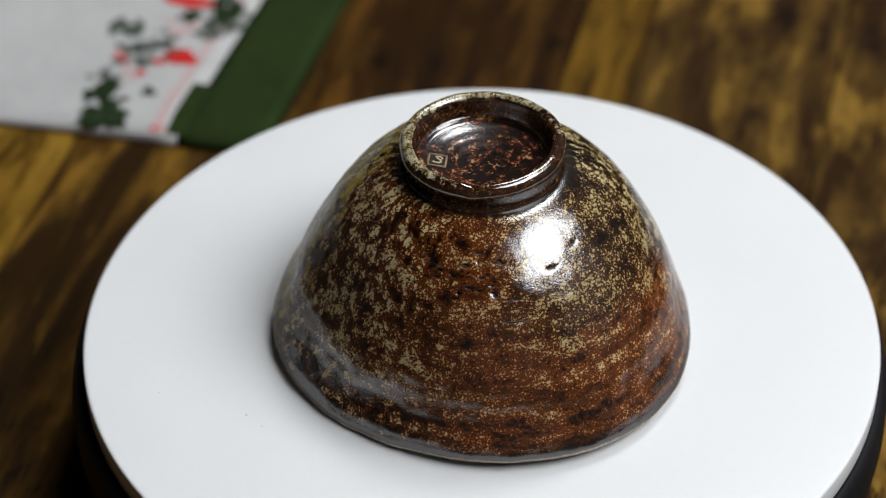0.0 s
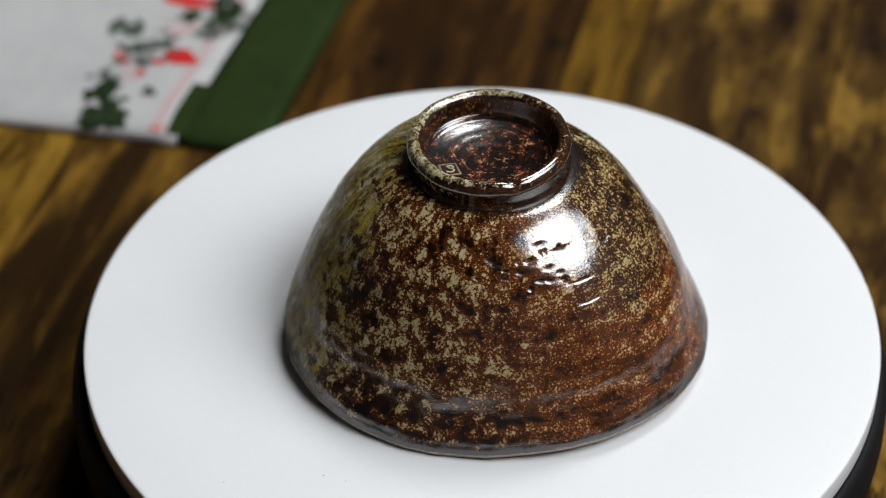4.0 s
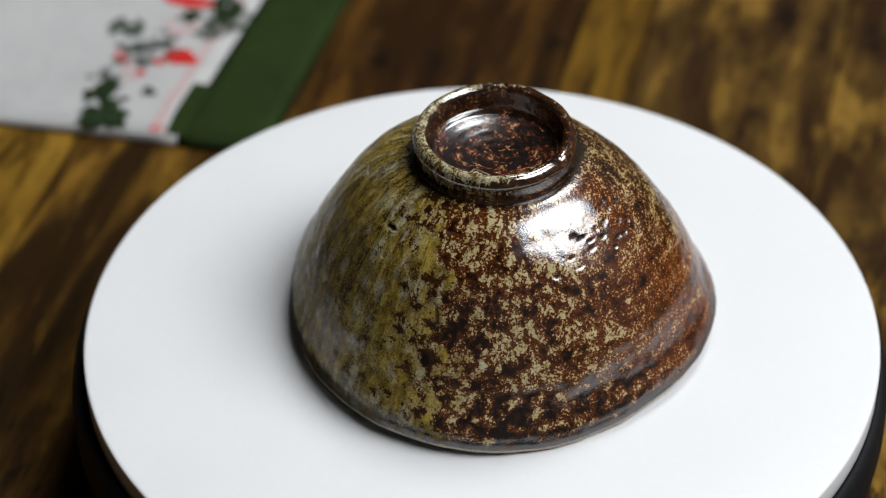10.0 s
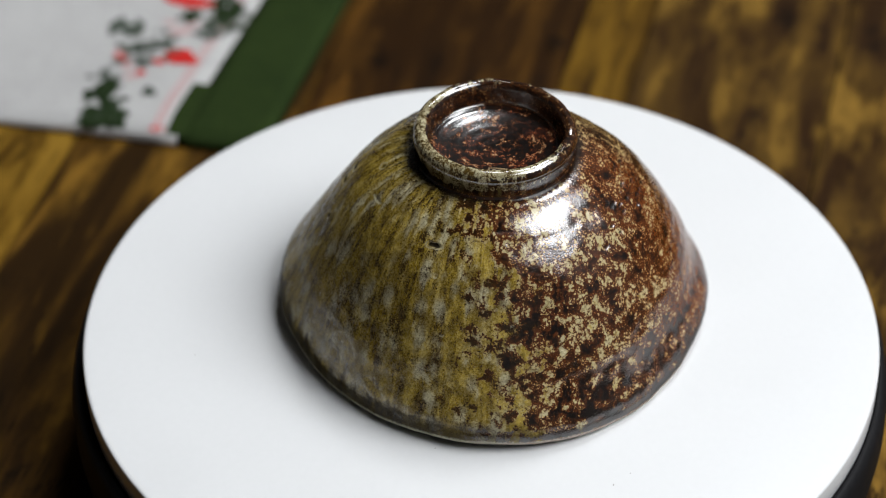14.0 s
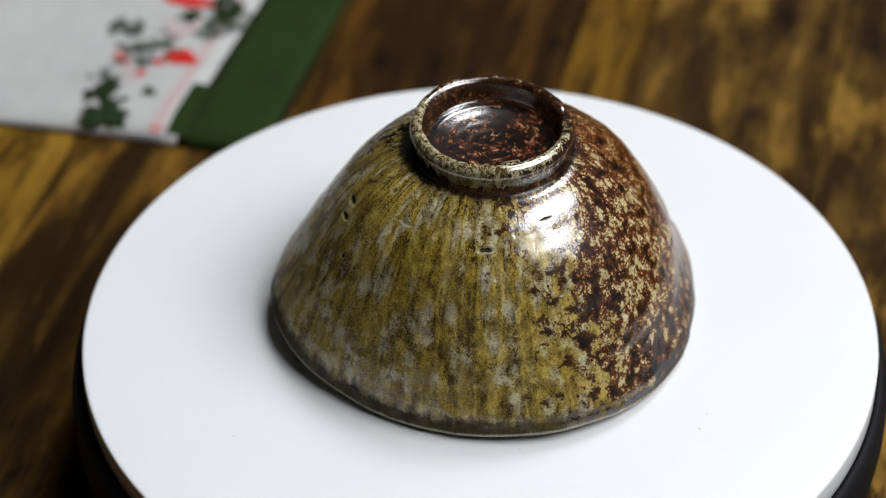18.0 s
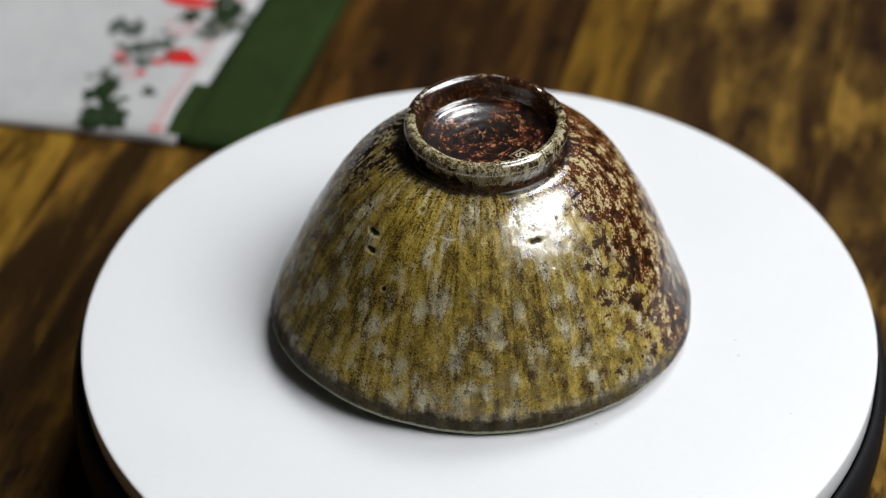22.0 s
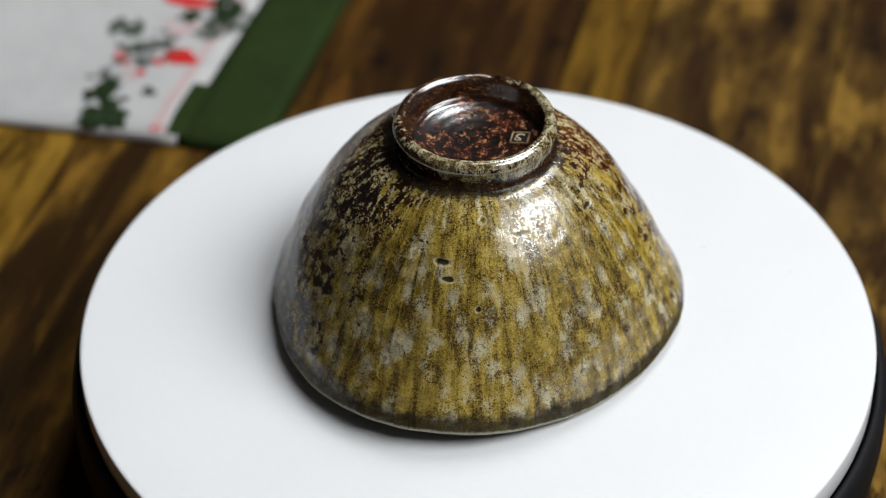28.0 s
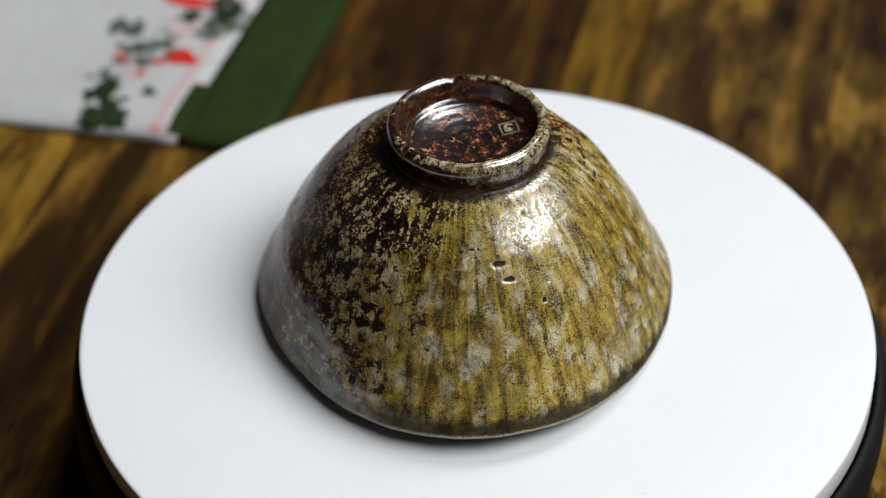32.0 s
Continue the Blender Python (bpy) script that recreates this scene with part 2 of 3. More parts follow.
def cloth(name, colour, tint):
    """Plain-woven cotton: threads both ways, slight slubs and creases."""
    n = Net(name)
    v = n.coords()
    warp = n.noise(n.vec("MULTIPLY", v, (1.0, 0.06, 1.0)), 1500.0, 2)
    weft = n.noise(n.vec("MULTIPLY", v, (0.06, 1.0, 1.0)), 1500.0, 2)
    soft = n.noise(v, 28.0, 4)
    f = n.math("ADD", n.math("ADD", n.math("MULTIPLY", warp, 0.3), n.math("MULTIPLY", weft, 0.3)), n.math("MULTIPLY", soft, 0.4))
    return n.done(n.mix(n.step(f, 0.36, 0.64), tint, colour), 0.92, 0.0, n.bump(n.math("ADD", warp, weft), 0.4, 0.0003), Specular_IOR_Level=0.1)


# bowl measures in millimetres, in the bowl's own space (turning axis at the origin, plate at z = 0)
AX, AY = 2.63, -4.60                      # middle of the rim
FX, FY = 1.24, -4.95                      # middle of the foot ring
AXIS_Y = 5.85                             # place of the turning axis behind the plate's middle
WALL_TOP = 62.0
WALL_R = (66.2, 62.1, 57.1, 50.7, 42.8, 30.5)
FOOT_Z = 71.3                             # top of the foot ring

GLAZE = glaze("ash_glaze", "body")
GLAZE_FOOT = glaze("ash_glaze_foot", "foot")
GLAZE_FLOOR = glaze("ash_glaze_floor", "floor")
STAMP_DARK = plain("stamp_dark_glaze", (0.022, 0.016, 0.012), 0.22, 900)
STAMP_EDGE = plain("stamp_edge_glaze", (0.23, 0.16, 0.09), 0.25, 500, 0.5)
STAMP_PALE = plain("stamp_pale_glaze", (0.42, 0.34, 0.23), 0.3, 900, 0.15)
PLATE_WHITE = plain("white_plastic", (0.640, 0.645, 0.651), 0.38, 400, 0.012, 0.00005)
RUBBER = plain("black_rubber", (0.008, 0.008, 0.009), 0.6, 500, 0.25)
RUBBER.node_tree.nodes["Principled BSDF"].inputs["Specular IOR Level"].default_value = 0.12
BASE_WHITE = plain("base_plastic", (0.78, 0.78, 0.80), 0.4, 300, 0.02)
WOOD_YELLOW = wood("ochre_wood", (0.034, 0.0145, 0.0014), (0.120, 0.062, 0.0058), (0.215, 0.120, 0.0155))
WOOD_BROWN = wood("brown_wood", (0.018, 0.0082, 0.0014), (0.056, 0.0260, 0.0034), (0.172, 0.088, 0.0120))
WOOD_RED = wood("red_brown_wood", (0.018, 0.007, 0.0010), (0.055, 0.0235, 0.0030), (0.120, 0.0510, 0.0068))
WOOD_MOTTLED = wood("mottled_wood", (0.022, 0.0095, 0.0024), (0.078, 0.041, 0.0070), (0.182, 0.101, 0.0175), 0.24)
KNOT = wood("dark_knot", (0.004, 0.002, 0.0006), (0.009, 0.004, 0.001), (0.016, 0.007, 0.0015), 0.6)
COTTON_WHITE = cloth("white_cotton", (0.415, 0.410, 0.405), (0.345, 0.340, 0.337))
COTTON_GREEN = cloth("green_cotton", (0.019, 0.033, 0.007), (0.011, 0.021, 0.0045))
PRINT_GREEN = cloth("green_print", (0.020, 0.034, 0.012), (0.008, 0.016, 0.006))
PRINT_GREY = cloth("grey_green_print", (0.080, 0.095, 0.078), (0.035, 0.045, 0.035))
PRINT_RED = cloth("red_print", (0.50, 0.028, 0.022), (0.42, 0.015, 0.014))
PRINT_PINK = cloth("pink_print", (0.46, 0.33, 0.325), (0.44, 0.27, 0.265))
# greys of the unseen room, set low so the glaze reflects little of it
PLASTER = plain("grey_plaster", (0.09, 0.09, 0.092), 0.9, 60, 0.05)
PLASTER_NO_VEIL = plain("no_veil_plaster", (0.035, 0.035, 0.036), 0.9, 60, 0.04)
PLASTER_DARK = plain("brown_grey_plaster", (0.06, 0.058, 0.057), 0.9, 60, 0.06)
FLOOR_OAK = wood("oak_floor", (0.16, 0.10, 0.05), (0.26, 0.17, 0.09), (0.36, 0.25, 0.14))


# ---- mesh helpers ----
def mesh_of(name, verts, faces, material, smooth=True):
    me = bpy.data.meshes.new(name)
    me.from_pydata([tuple(v) for v in verts], [], faces)
    me.materials.append(material)
    if smooth:
        me.polygons.foreach_set("use_smooth", [True] * len(me.polygons))
    me.update()
    return me


def part(name, bm, material, parent, label=""):
    """Links a bmesh, or a finished mesh, as one mesh object under a thing or a part."""
    if isinstance(bm, bmesh.types.BMesh):
        me = bpy.data.meshes.new(name)
        bm.to_mesh(me)
        bm.free()
        me.materials.append(material)
    else:
        me = bm
    ob = new(name, me)
    ob.parent = parent
    return tagged(ob, label)


def box(x0, x1, y0, y1, z0, z1, bevel=0.0):
    bm = bmesh.new()
    bmesh.ops.create_cube(bm, size=1.0)
    for v in bm.verts:
        v.co = Vector(((x0 + x1) / 2 + v.co.x * (x1 - x0), (y0 + y1) / 2 + v.co.y * (y1 - y0), (z0 + z1) / 2 + v.co.z * (z1 - z0)))
    if bevel:
        bmesh.ops.bevel(bm, geom=bm.edges[:], offset=bevel, segments=2, affect="EDGES")
    return bm


def lathe(name, profile, material, steps=160, wobble=None):
    """A turned solid about z from (radius, height) pairs, bottom to top on the outside; radius 0 closes it."""
    verts, faces, rows = [], [], []
    for r, z in profile:
        if r <= 1e-9:
            rows.append([len(verts)])
            verts.append((0, 0, z))
        else:
            rows.append(list(range(len(verts), len(verts) + steps)))
            for k in range(steps):
                a = 2 * math.pi * k / steps
                dr, dz = wobble(a, r, z) if wobble else (0, 0)
                verts.append(((r + dr) * math.cos(a), (r + dr) * math.sin(a), z + dz))
    for lo, hi in zip(rows, rows[1:]):
        for k in range(steps):
            j = (k + 1) % steps
            if len(lo) == 1:
                faces.append((lo[0], hi[j], hi[k]))
            elif len(hi) == 1:
                faces.append((lo[k], lo[j], hi[0]))
            else:
                faces.append((lo[k], lo[j], hi[j], hi[k]))
    return mesh_of(name, verts, faces, material)


def thing(name, label, category, at=None, kind="", group=""):
    ob = new(name)
    ob.empty_display_size = 0.02
    ob.matrix_basis = at or Matrix()
    return tagged(ob, label, category, group, kind)


# ---- unseen room, added to close the place and keep reflections dark ----
FLOOR_Z = -0.75
ROOM = (-2.4, WALL_X, -2.6, WALL_Y, FLOOR_Z, CEILING_Z)


def structure(name, bm, material, label):
    me = bpy.data.meshes.new(name)
    bm.to_mesh(me)
    bm.free()
    me.materials.append(material)
    ob = tagged(new(name, me), label, name.split("_")[0], "", "structure")
    ob.matrix_basis = ROOM_TURN
    return ob


def boxes(*dims):
    bm = bmesh.new()
    for d in dims:
        b = box(*d)
        tmp = bpy.data.meshes.new("tmp")
        b.to_mesh(tmp)
        b.free()
        bm.from_mesh(tmp)
        bpy.data.meshes.remove(tmp)
    return bm


def room():
    x0, x1, y0, y1, z0, z1 = ROOM
    t = 0.12
    structure("floor", box(x0 - t, x1 + t, y0 - t, y1 + t, z0 - 0.05, z0), FLOOR_OAK, "plain wooden floor under the table")
    holes = [(wx - ww / 2, wx + ww / 2, wy - wh / 2, wy + wh / 2) for wx, wy, ww, wh, _ in ROOF_WINDOWS]
    xs = sorted({x0 - t, x1 + t, *(v for q in holes for v in q[:2])})
    ys = sorted({y0 - t, y1 + t, *(v for q in holes for v in q[2:])})
    slabs = [(a, b, c, d, z1, z1 + 0.08) for a, b in zip(xs, xs[1:]) for c, d in zip(ys, ys[1:])
             if not any(q[0] < (a + b) / 2 < q[1] and q[2] < (c + d) / 2 < q[3] for q in holes)]
    structure("ceiling", boxes(*slabs), PLASTER, "unseen dim grey ceiling, added, with two roof windows")
    structure("wall_west", box(x0 - t, x0, y0, y1, z0, z1), PLASTER_NO_VEIL, "unseen dim grey wall, added to keep reflections dark")
    structure("wall_south", box(x0, x1, y0 - t, y0, z0, z1), PLASTER_DARK, "unseen grey wall, added to keep reflections dark")
    structure("wall_east", box(x1, x1 + t, y0, y1, z0, z1), PLASTER_DARK, "unseen dim grey wall, added to keep reflections dark")
    structure("wall_north", box(x0, x1, y1, y1 + t, z0, z1), PLASTER_DARK, "unseen dim grey wall, added to keep reflections dark")


room()


# ---- table of old boards ----
GRAIN = -14.0        # degrees by which the boards run off the y axis
EDGES = (-0.60, -0.50, -0.41, -0.33, -0.25, -0.164, -0.085, 0.0075, 0.035, 0.112, 0.205, 0.29, 0.38, 0.47, 0.60)
TONES = (1, 0, 1, 2, 0, 1, 2, 0, 3, 3, 1, 0, 2, 1)


def table():
    top = thing("wooden_table", "dark-stained old wooden table of uneven worn boards", "table", pose(0, 0.1, FLOOR_Z, 0, 0, GRAIN))
    mats = (WOOD_YELLOW, WOOD_BROWN, WOOD_RED, WOOD_MOTTLED)
    h = -FLOOR_Z
    for (a, b), tone in zip(zip(EDGES, EDGES[1:]), TONES):
        bm = box(a + 0.0002 - (a + b) / 2, b - 0.0002 - (a + b) / 2, -0.75, 0.75, -0.032, 0.0, 0.0007)
        ob = part("board", bm, mats[tone], top)
        ob.location = ((a + b) / 2, 0, h)
        if a < 0.0 < b:
            for kx, ky, kr in ((0.0005, 0.126, 0.0042), (-0.030, 0.165, 0.0026), (-0.012, 0.30, 0.004)):
                knot = lathe("knot", [(0, -0.0005), (kr, -0.0005), (kr * 0.98, 0.0001), (kr * 0.6, 0.00022), (0, 0.00025)], KNOT, 20, lambda q, r, z: (r * 0.12 * math.sin(3 * q + kx * 900), 0))
                knot.transform(Matrix.Diagonal((0.8, 1.5, 1.0, 1.0)))
                part("knot", knot, None, ob, "dark knot in the board").location = (kx - (a + b) / 2, ky, 0)
    for sx in (-0.52, 0.52):
        part("apron", box(sx - 0.012, sx + 0.012, -0.6, 0.6, h - 0.12, h - 0.032), WOOD_BROWN, top)
        for sy in (-0.64, 0.64):
            part("leg", box(sx - 0.035, sx + 0.035, sy - 0.035, sy + 0.035, 0, h - 0.032, 0.004), WOOD_BROWN, top)
    for sy in (-0.64, 0.64):
        part("apron", box(-0.485, 0.485, sy - 0.012, sy + 0.012, h - 0.12, h - 0.032), WOOD_BROWN, top)
    return top


table()


# ---- turntable ----
PLATE_R = 0.125


def turntable():
    """Returns the turntable and its turning plate."""
    tt = thing("turntable", "round white photo turntable with a black rubber rim", "turntable")
    base = [(0, 0.0), (0.1250, 0.0), (0.1266, 0.0012), (0.1268, 0.010), (0.1254, 0.012), (0, 0.012)]
    part("base", lathe("base", base, BASE_WHITE), None, tt, "white plastic base")
    rim = [(0, 0.012), (0.1225, 0.012), (0.1258, 0.0135), (0.1284, 0.019), (0.1294, 0.027), (0.1293, 0.035), (0.1285, 0.0395), (0.1273, 0.0418), (0.1256, 0.0424), (0.1253, 0.0405), (0.1253, 0.0394), (0, 0.0394)]
    part("rubber_rim", lathe("rubber_rim", rim, RUBBER), None, tt, "black rubber rim")
    b = 0.0007
    disc = [(0, -0.0100), (PLATE_R - b, -0.0100), (PLATE_R - 0.0002, -0.0100 + b * 0.4), (PLATE_R, -0.0100 + b)]
    disc += [(PLATE_R, -b * 1.3), (PLATE_R - b * 0.25, -b * 0.45), (PLATE_R - b, -b * 0.08), (PLATE_R - 2.2 * b, 0.0), (0.10, 0.0), (0, 0.0)]
    plate = part("plate", lathe("plate", disc, PLATE_WHITE, 240), None, tt, "glossy white turning plate")
    plate.location = (0, 0, TOP)
    for x, y, r in ((-0.0985, -0.032, 0.00022), (-0.058, 0.011, 0.0002), (-0.02, 0.088, 0.0002), (-0.071, -0.042, 0.0003), (-0.066, -0.047, 0.0002)):
        bm = bmesh.new()
        bmesh.ops.create_icosphere(bm, subdivisions=1, radius=r)
        bmesh.ops.scale(bm, vec=(1.3, 0.9, 0.4), verts=bm.verts)
        speck = part("speck", bm, SPECK, plate, "tiny grey speck of dirt")
        speck.location = (x, y, r * 0.3)
    return tt, plate


SPECK = plain("grey_dirt", (0.35, 0.34, 0.33), 0.8)
_, PLATE = turntable()


# ---- tea bowl, upside down ----
def spline(x, ys):
    """Natural cubic spline through values at even steps over 0..1."""
    n = len(ys)
    h = 1.0 / (n - 1)
    m = np.zeros((n, n))
    m[0, 0] = m[-1, -1] = 1
    rhs = np.zeros(n)
    for i in range(1, n - 1):
        m[i, i - 1:i + 2] = (1, 4, 1)
        rhs[i] = 6 * (ys[i - 1] - 2 * ys[i] + ys[i + 1]) / h ** 2
    k = np.linalg.solve(m, rhs)
    ys = np.array(ys)
    i = np.clip((x / h).astype(int), 0, n - 2)
    u, w = x - i * h, (i + 1) * h - x
    return k[i] * w ** 3 / (6 * h) + k[i + 1] * u ** 3 / (6 * h) + (ys[i] / h - k[i] * h / 6) * w + (ys[i + 1] / h - k[i + 1] * h / 6) * u


def waves(phi, terms):
    """A sum of waves round the bowl: (order, cosine part, sine part)."""
    return sum(c * np.cos(k * phi) + s * np.sin(k * phi) for k, c, s in terms)


# how the wall departs from round, by order: (cosine, sine) at the rim, half-way up and at the top
OUT_OF_ROUND = {1: ((0.0, 0.0), (-0.55, -0.45), (-1.37, -0.10)), 2: ((-1.26, -0.27), (-0.93, -0.85), (-0.70, -0.30)),
                3: ((-2.21, -1.03), (-0.57, 0.0), (0.06, 0.15)), 4: ((0.09, -0.16), (-0.05, 0.25), (0.15, 0.40))}
RIM_Z = ((1, 1.04, 1.16), (2, -0.39, 0.25), (3, -0.93, -0.21), (4, 0.72, -0.26))
SHOULDER_Z = 63.2    # where the shoulder meets the foot ring
LIP = 1.5            # half the thickness of the lip

# pits and nicks in the glaze: degrees round the axis, height, half width, half height, depth (all mm)
PITS = [(156.0, 53.9, 2.2, 0.45, 0.75), (83.8, 51.0, 2.2, 0.55, 0.7), (86.5, 47.2, 2.0, 0.50, 0.65), (97.5, 40.2, 0.8, 0.60, 0.6), (47.8, 53.3, 0.8, 0.7, 0.8), (27.3, 48.8, 0.7, 0.7, 0.7),
        (-37.3, 33.0, 1.3, 1.3, 0.2), (-30.0, 33.8, 1.0, 1.3, 0.2), (-86.5, 47.5, 1.3, 1.1, 0.2), (100.0, 59.7, 1.2, 0.5, 0.4), (117.5, 56.0, 2.2, 0.3, 0.3),
        (-113.5, 54.1, 1.8, 0.33, 0.32), (-99.7, 54.6, 1.5, 0.30, 0.28), (-93.8, 57.5, 2.2, 0.28, 0.24), (-84.8, 55.5, 3.0, 0.30, 0.28), (-103.9, 52.3, 1.2, 0.35, 0.28), (-92.2, 52.6, 1.5, 0.30, 0.24),
        (-63.4, 52.8, 2.0, 0.30, 0.28), (-81.3, 47.9, 5.0, 0.20, 0.19), (-81.0, 42.4, 4.6, 0.22, 0.21), (-129.0, 48.0, 1.4, 0.45, 0.43), (-48.8, 55.0, 1.3, 0.3, 0.29), (-174.5, 58.5, 2.4, 0.28, 0.29),
        (-12.0, 57.3, 1.8, 0.3, 0.5), (4.0, 58.2, 2.6, 0.3, 0.5), (28.3, 58.6, 2.2, 0.28, 0.4)]


def nicks():
    """Short scratches that the throwing left round the shoulder."""
    rng = random.Random(5)
    out = [(a, h, w, t, d * (1.9 if d < 0.35 and t < 0.6 and -130 < a < -40 else 1.0)) for a, h, w, t, d in PITS]
    for _ in range(17):
        out.append((rng.uniform(-124, -84), rng.uniform(48.5, 57.0), rng.uniform(0.5, 1.4), rng.uniform(0.28, 0.45), rng.uniform(0.42, 0.62)))
    for _ in range(3):
        out.append((rng.uniform(0, 60), rng.uniform(50, 61), rng.uniform(0.6, 2.0), rng.uniform(0.25, 0.4), rng.uniform(0.3, 0.5)))
    for _ in range(12):
        out.append((rng.uniform(50, 190), rng.uniform(12, 58), rng.uniform(0.25, 0.5), rng.uniform(0.25, 0.5), rng.uniform(0.2, 0.4)))
    return out


def bowl_body():
    steps, rows, turn = 640, 206, 40
    phi = np.arange(steps) * 2 * np.pi / steps
    # the wall up to the shoulder, then a soft curve in under the foot ring
    h = np.linspace(0, 0.9, rows) * WALL_TOP
    base = spline(h / WALL_TOP, WALL_R)
    slope = (base[-1] - base[-2]) / (h[-1] - h[-2])
    u = np.linspace(0, 1, turn + 1)[1:]
    knee = base[-1] + slope * (SHOULDER_Z - h[-1])
    base = np.concatenate([base, base[-1] * (1 - u) ** 2 + 2 * u * (1 - u) * knee + u * u * 24.5])
    h = np.concatenate([h, h[-1] * (1 - u) ** 2 + 2 * u * (1 - u) * SHOULDER_Z + u * u * (SHOULDER_Z - 0.2)])
    inward = np.concatenate([np.zeros(rows), u])
    s = np.minimum(h / WALL_TOP, 1.0)
    w = (1 - s)[:, None]

    def bend(at):
        """How far the wall stands out at the heights given (0 the rim, 1 the top)."""
        at = np.atleast_1d(at)
        out = 0
        for k, knots in OUT_OF_ROUND.items():
            c, d = (spline(at, [q[i] for q in knots]) for i in (0, 1))
            out = out + c[:, None] * np.cos(k * phi)[None] + d[:, None] * np.sin(k * phi)[None]
        return out

    rad = base[:, None] + bend(s) * (1 - inward ** 2)[:, None]
    rim_z = waves(phi, RIM_Z)
    rim_z = rim_z - rim_z.min() + LIP + 0.05
    z = rim_z[None] * w + h[:, None]
    lip = z - rim_z[None] + LIP
    # throwing rings, a soft roll over the lip, slumps and orange peel
    rad = rad + 0.022 * np.sin(z * 1.35 + 1.1 * np.sin(phi)[None] + 0.6 * np.sin(3 * phi)[None]) * np.exp(-((z - 26) / 22) ** 2)
    flare = np.clip(0.55 + 0.80 * np.cos(phi - radians(-98)), 0.05, None)[None]      # the rim turns out on the brown side
    rad = rad + flare * (1.05 * np.exp(-((lip - 3.5) / 6.0) ** 2) - 0.45 * np.exp(-((lip - 14.0) / 6.5) ** 2) - 0.55 * np.exp(-(lip / 2.2) ** 2))
    tuck = np.clip(np.cos(phi - radians(112)) + 0.25, 0, 1)[None]                   # and rolls in on the olive side
    rad = rad + tuck * (0.55 * np.exp(-((lip - 9.0) / 5.0) ** 2) - 0.75 * np.exp(-(lip / 3.6) ** 2))
    rad = rad - 0.10 * np.exp(-((lip - 4.6) / 1.0) ** 2) + 0.05 * np.exp(-((lip - 2.2) / 1.2) ** 2)
    cosp, sinp = np.cos(phi)[None], np.sin(phi)[None]
    bumps = np.array([[noise.noise((a * 0.09, b * 0.09, c * 0.09)) * 0.40 + noise.noise((a * 0.3, b * 0.3, c * 0.3)) * 0.12
                       for a, b, c in zip(ra, rb, rc)]
                      for ra, rb, rc in zip(rad * cosp, rad * sinp, z)])
    rad = rad + bumps * (1 - inward ** 2)[:, None]
    pit = np.zeros_like(rad)
    ragged = np.array([[noise.noise((a * 0.7, b * 0.7, c * 0.9)) * 0.55 + noise.noise((a * 1.7, b * 1.7, c * 1.7)) * 0.25
                        for a, b, c in zip(ra, rb, rc)]
                       for ra, rb, rc in zip(rad * cosp, rad * sinp, z)])
    for deg, h, half_w, half_h, deep in nicks():
        d = (np.degrees(phi) - deg + 180) % 360 - 180
        across = np.radians(d)[None] * rad / half_w
        up = (z - h + ragged * min(1.0, 1.1 * half_h)) / (half_h / 0.75)
        g = np.exp(-(across ** 2 + up ** 2) ** 1.5)
        rad = rad - deep * g
        pit = np.maximum(pit, g * min(1.0, deep / 0.65))
    outer = np.stack([AX + (FX - AX) * inward[:, None] + rad * cosp, AY + (FY - AY) * inward[:, None] + rad * sinp, z], -1)

    def ring_of(r, zz, ox=AX, oy=AY):
        return np.stack([ox + r * cosp[0], oy + r * sinp[0], zz + 0 * phi], -1)

    below = []           # from the inside over the lip to the outside
    inner = np.linspace(1, 0.02, 14)
    for f in inner:
        below.append(ring_of(np.maximum(spline(np.array([f]), WALL_R)[0] - 6.5 + (1 - f) * (bend(0)[0] + 3.1), 1), rim_z * (1 - f) + (WALL_TOP - 7) * f))
    for k in range(5):
        a = math.pi * (0.9 - 0.8 * k / 4)
        below.append(ring_of(rad[0] - LIP + LIP * math.cos(a), rim_z - LIP * math.sin(a)))
    above = []           # hidden under the foot ring
    above.append(ring_of(22.0, SHOULDER_Z - 1.0, FX, FY))
    stack = np.concatenate([np.array(below), outer, np.array(above)])
    n = len(stack)
    verts = stack.reshape(-1, 3)
    tips = np.array([[AX, AY, WALL_TOP - 6.5], [FX, FY, 61.0]])
    k = np.arange(steps)
    j = (k + 1) % steps
    faces = np.concatenate([np.stack([r * steps + k, r * steps + j, (r + 1) * steps + j, (r + 1) * steps + k], -1) for r in range(n - 1)]).tolist()
    faces += [(n * steps, int(b), int(a)) for a, b in zip(k, j)]
    faces += [((n - 1) * steps + int(a), (n - 1) * steps + int(b), n * steps + 1) for a, b in zip(k, j)]
    me = mesh_of("body", np.concatenate([verts, tips]) / 1000.0, faces, GLAZE)
    pad = np.zeros((len(below), steps))
    for name, vals, low, high in (("pit", pit, 0.0, 0.0), ("lip", lip, 0.0, 60.0)):
        full = np.concatenate([(pad + low).ravel(), vals.ravel(), np.full(len(above) * steps, high), [low, high]])
        att = me.attributes.new(name, "FLOAT", "POINT")
        att.data.foreach_set("value", full.astype(np.float32))
    return me


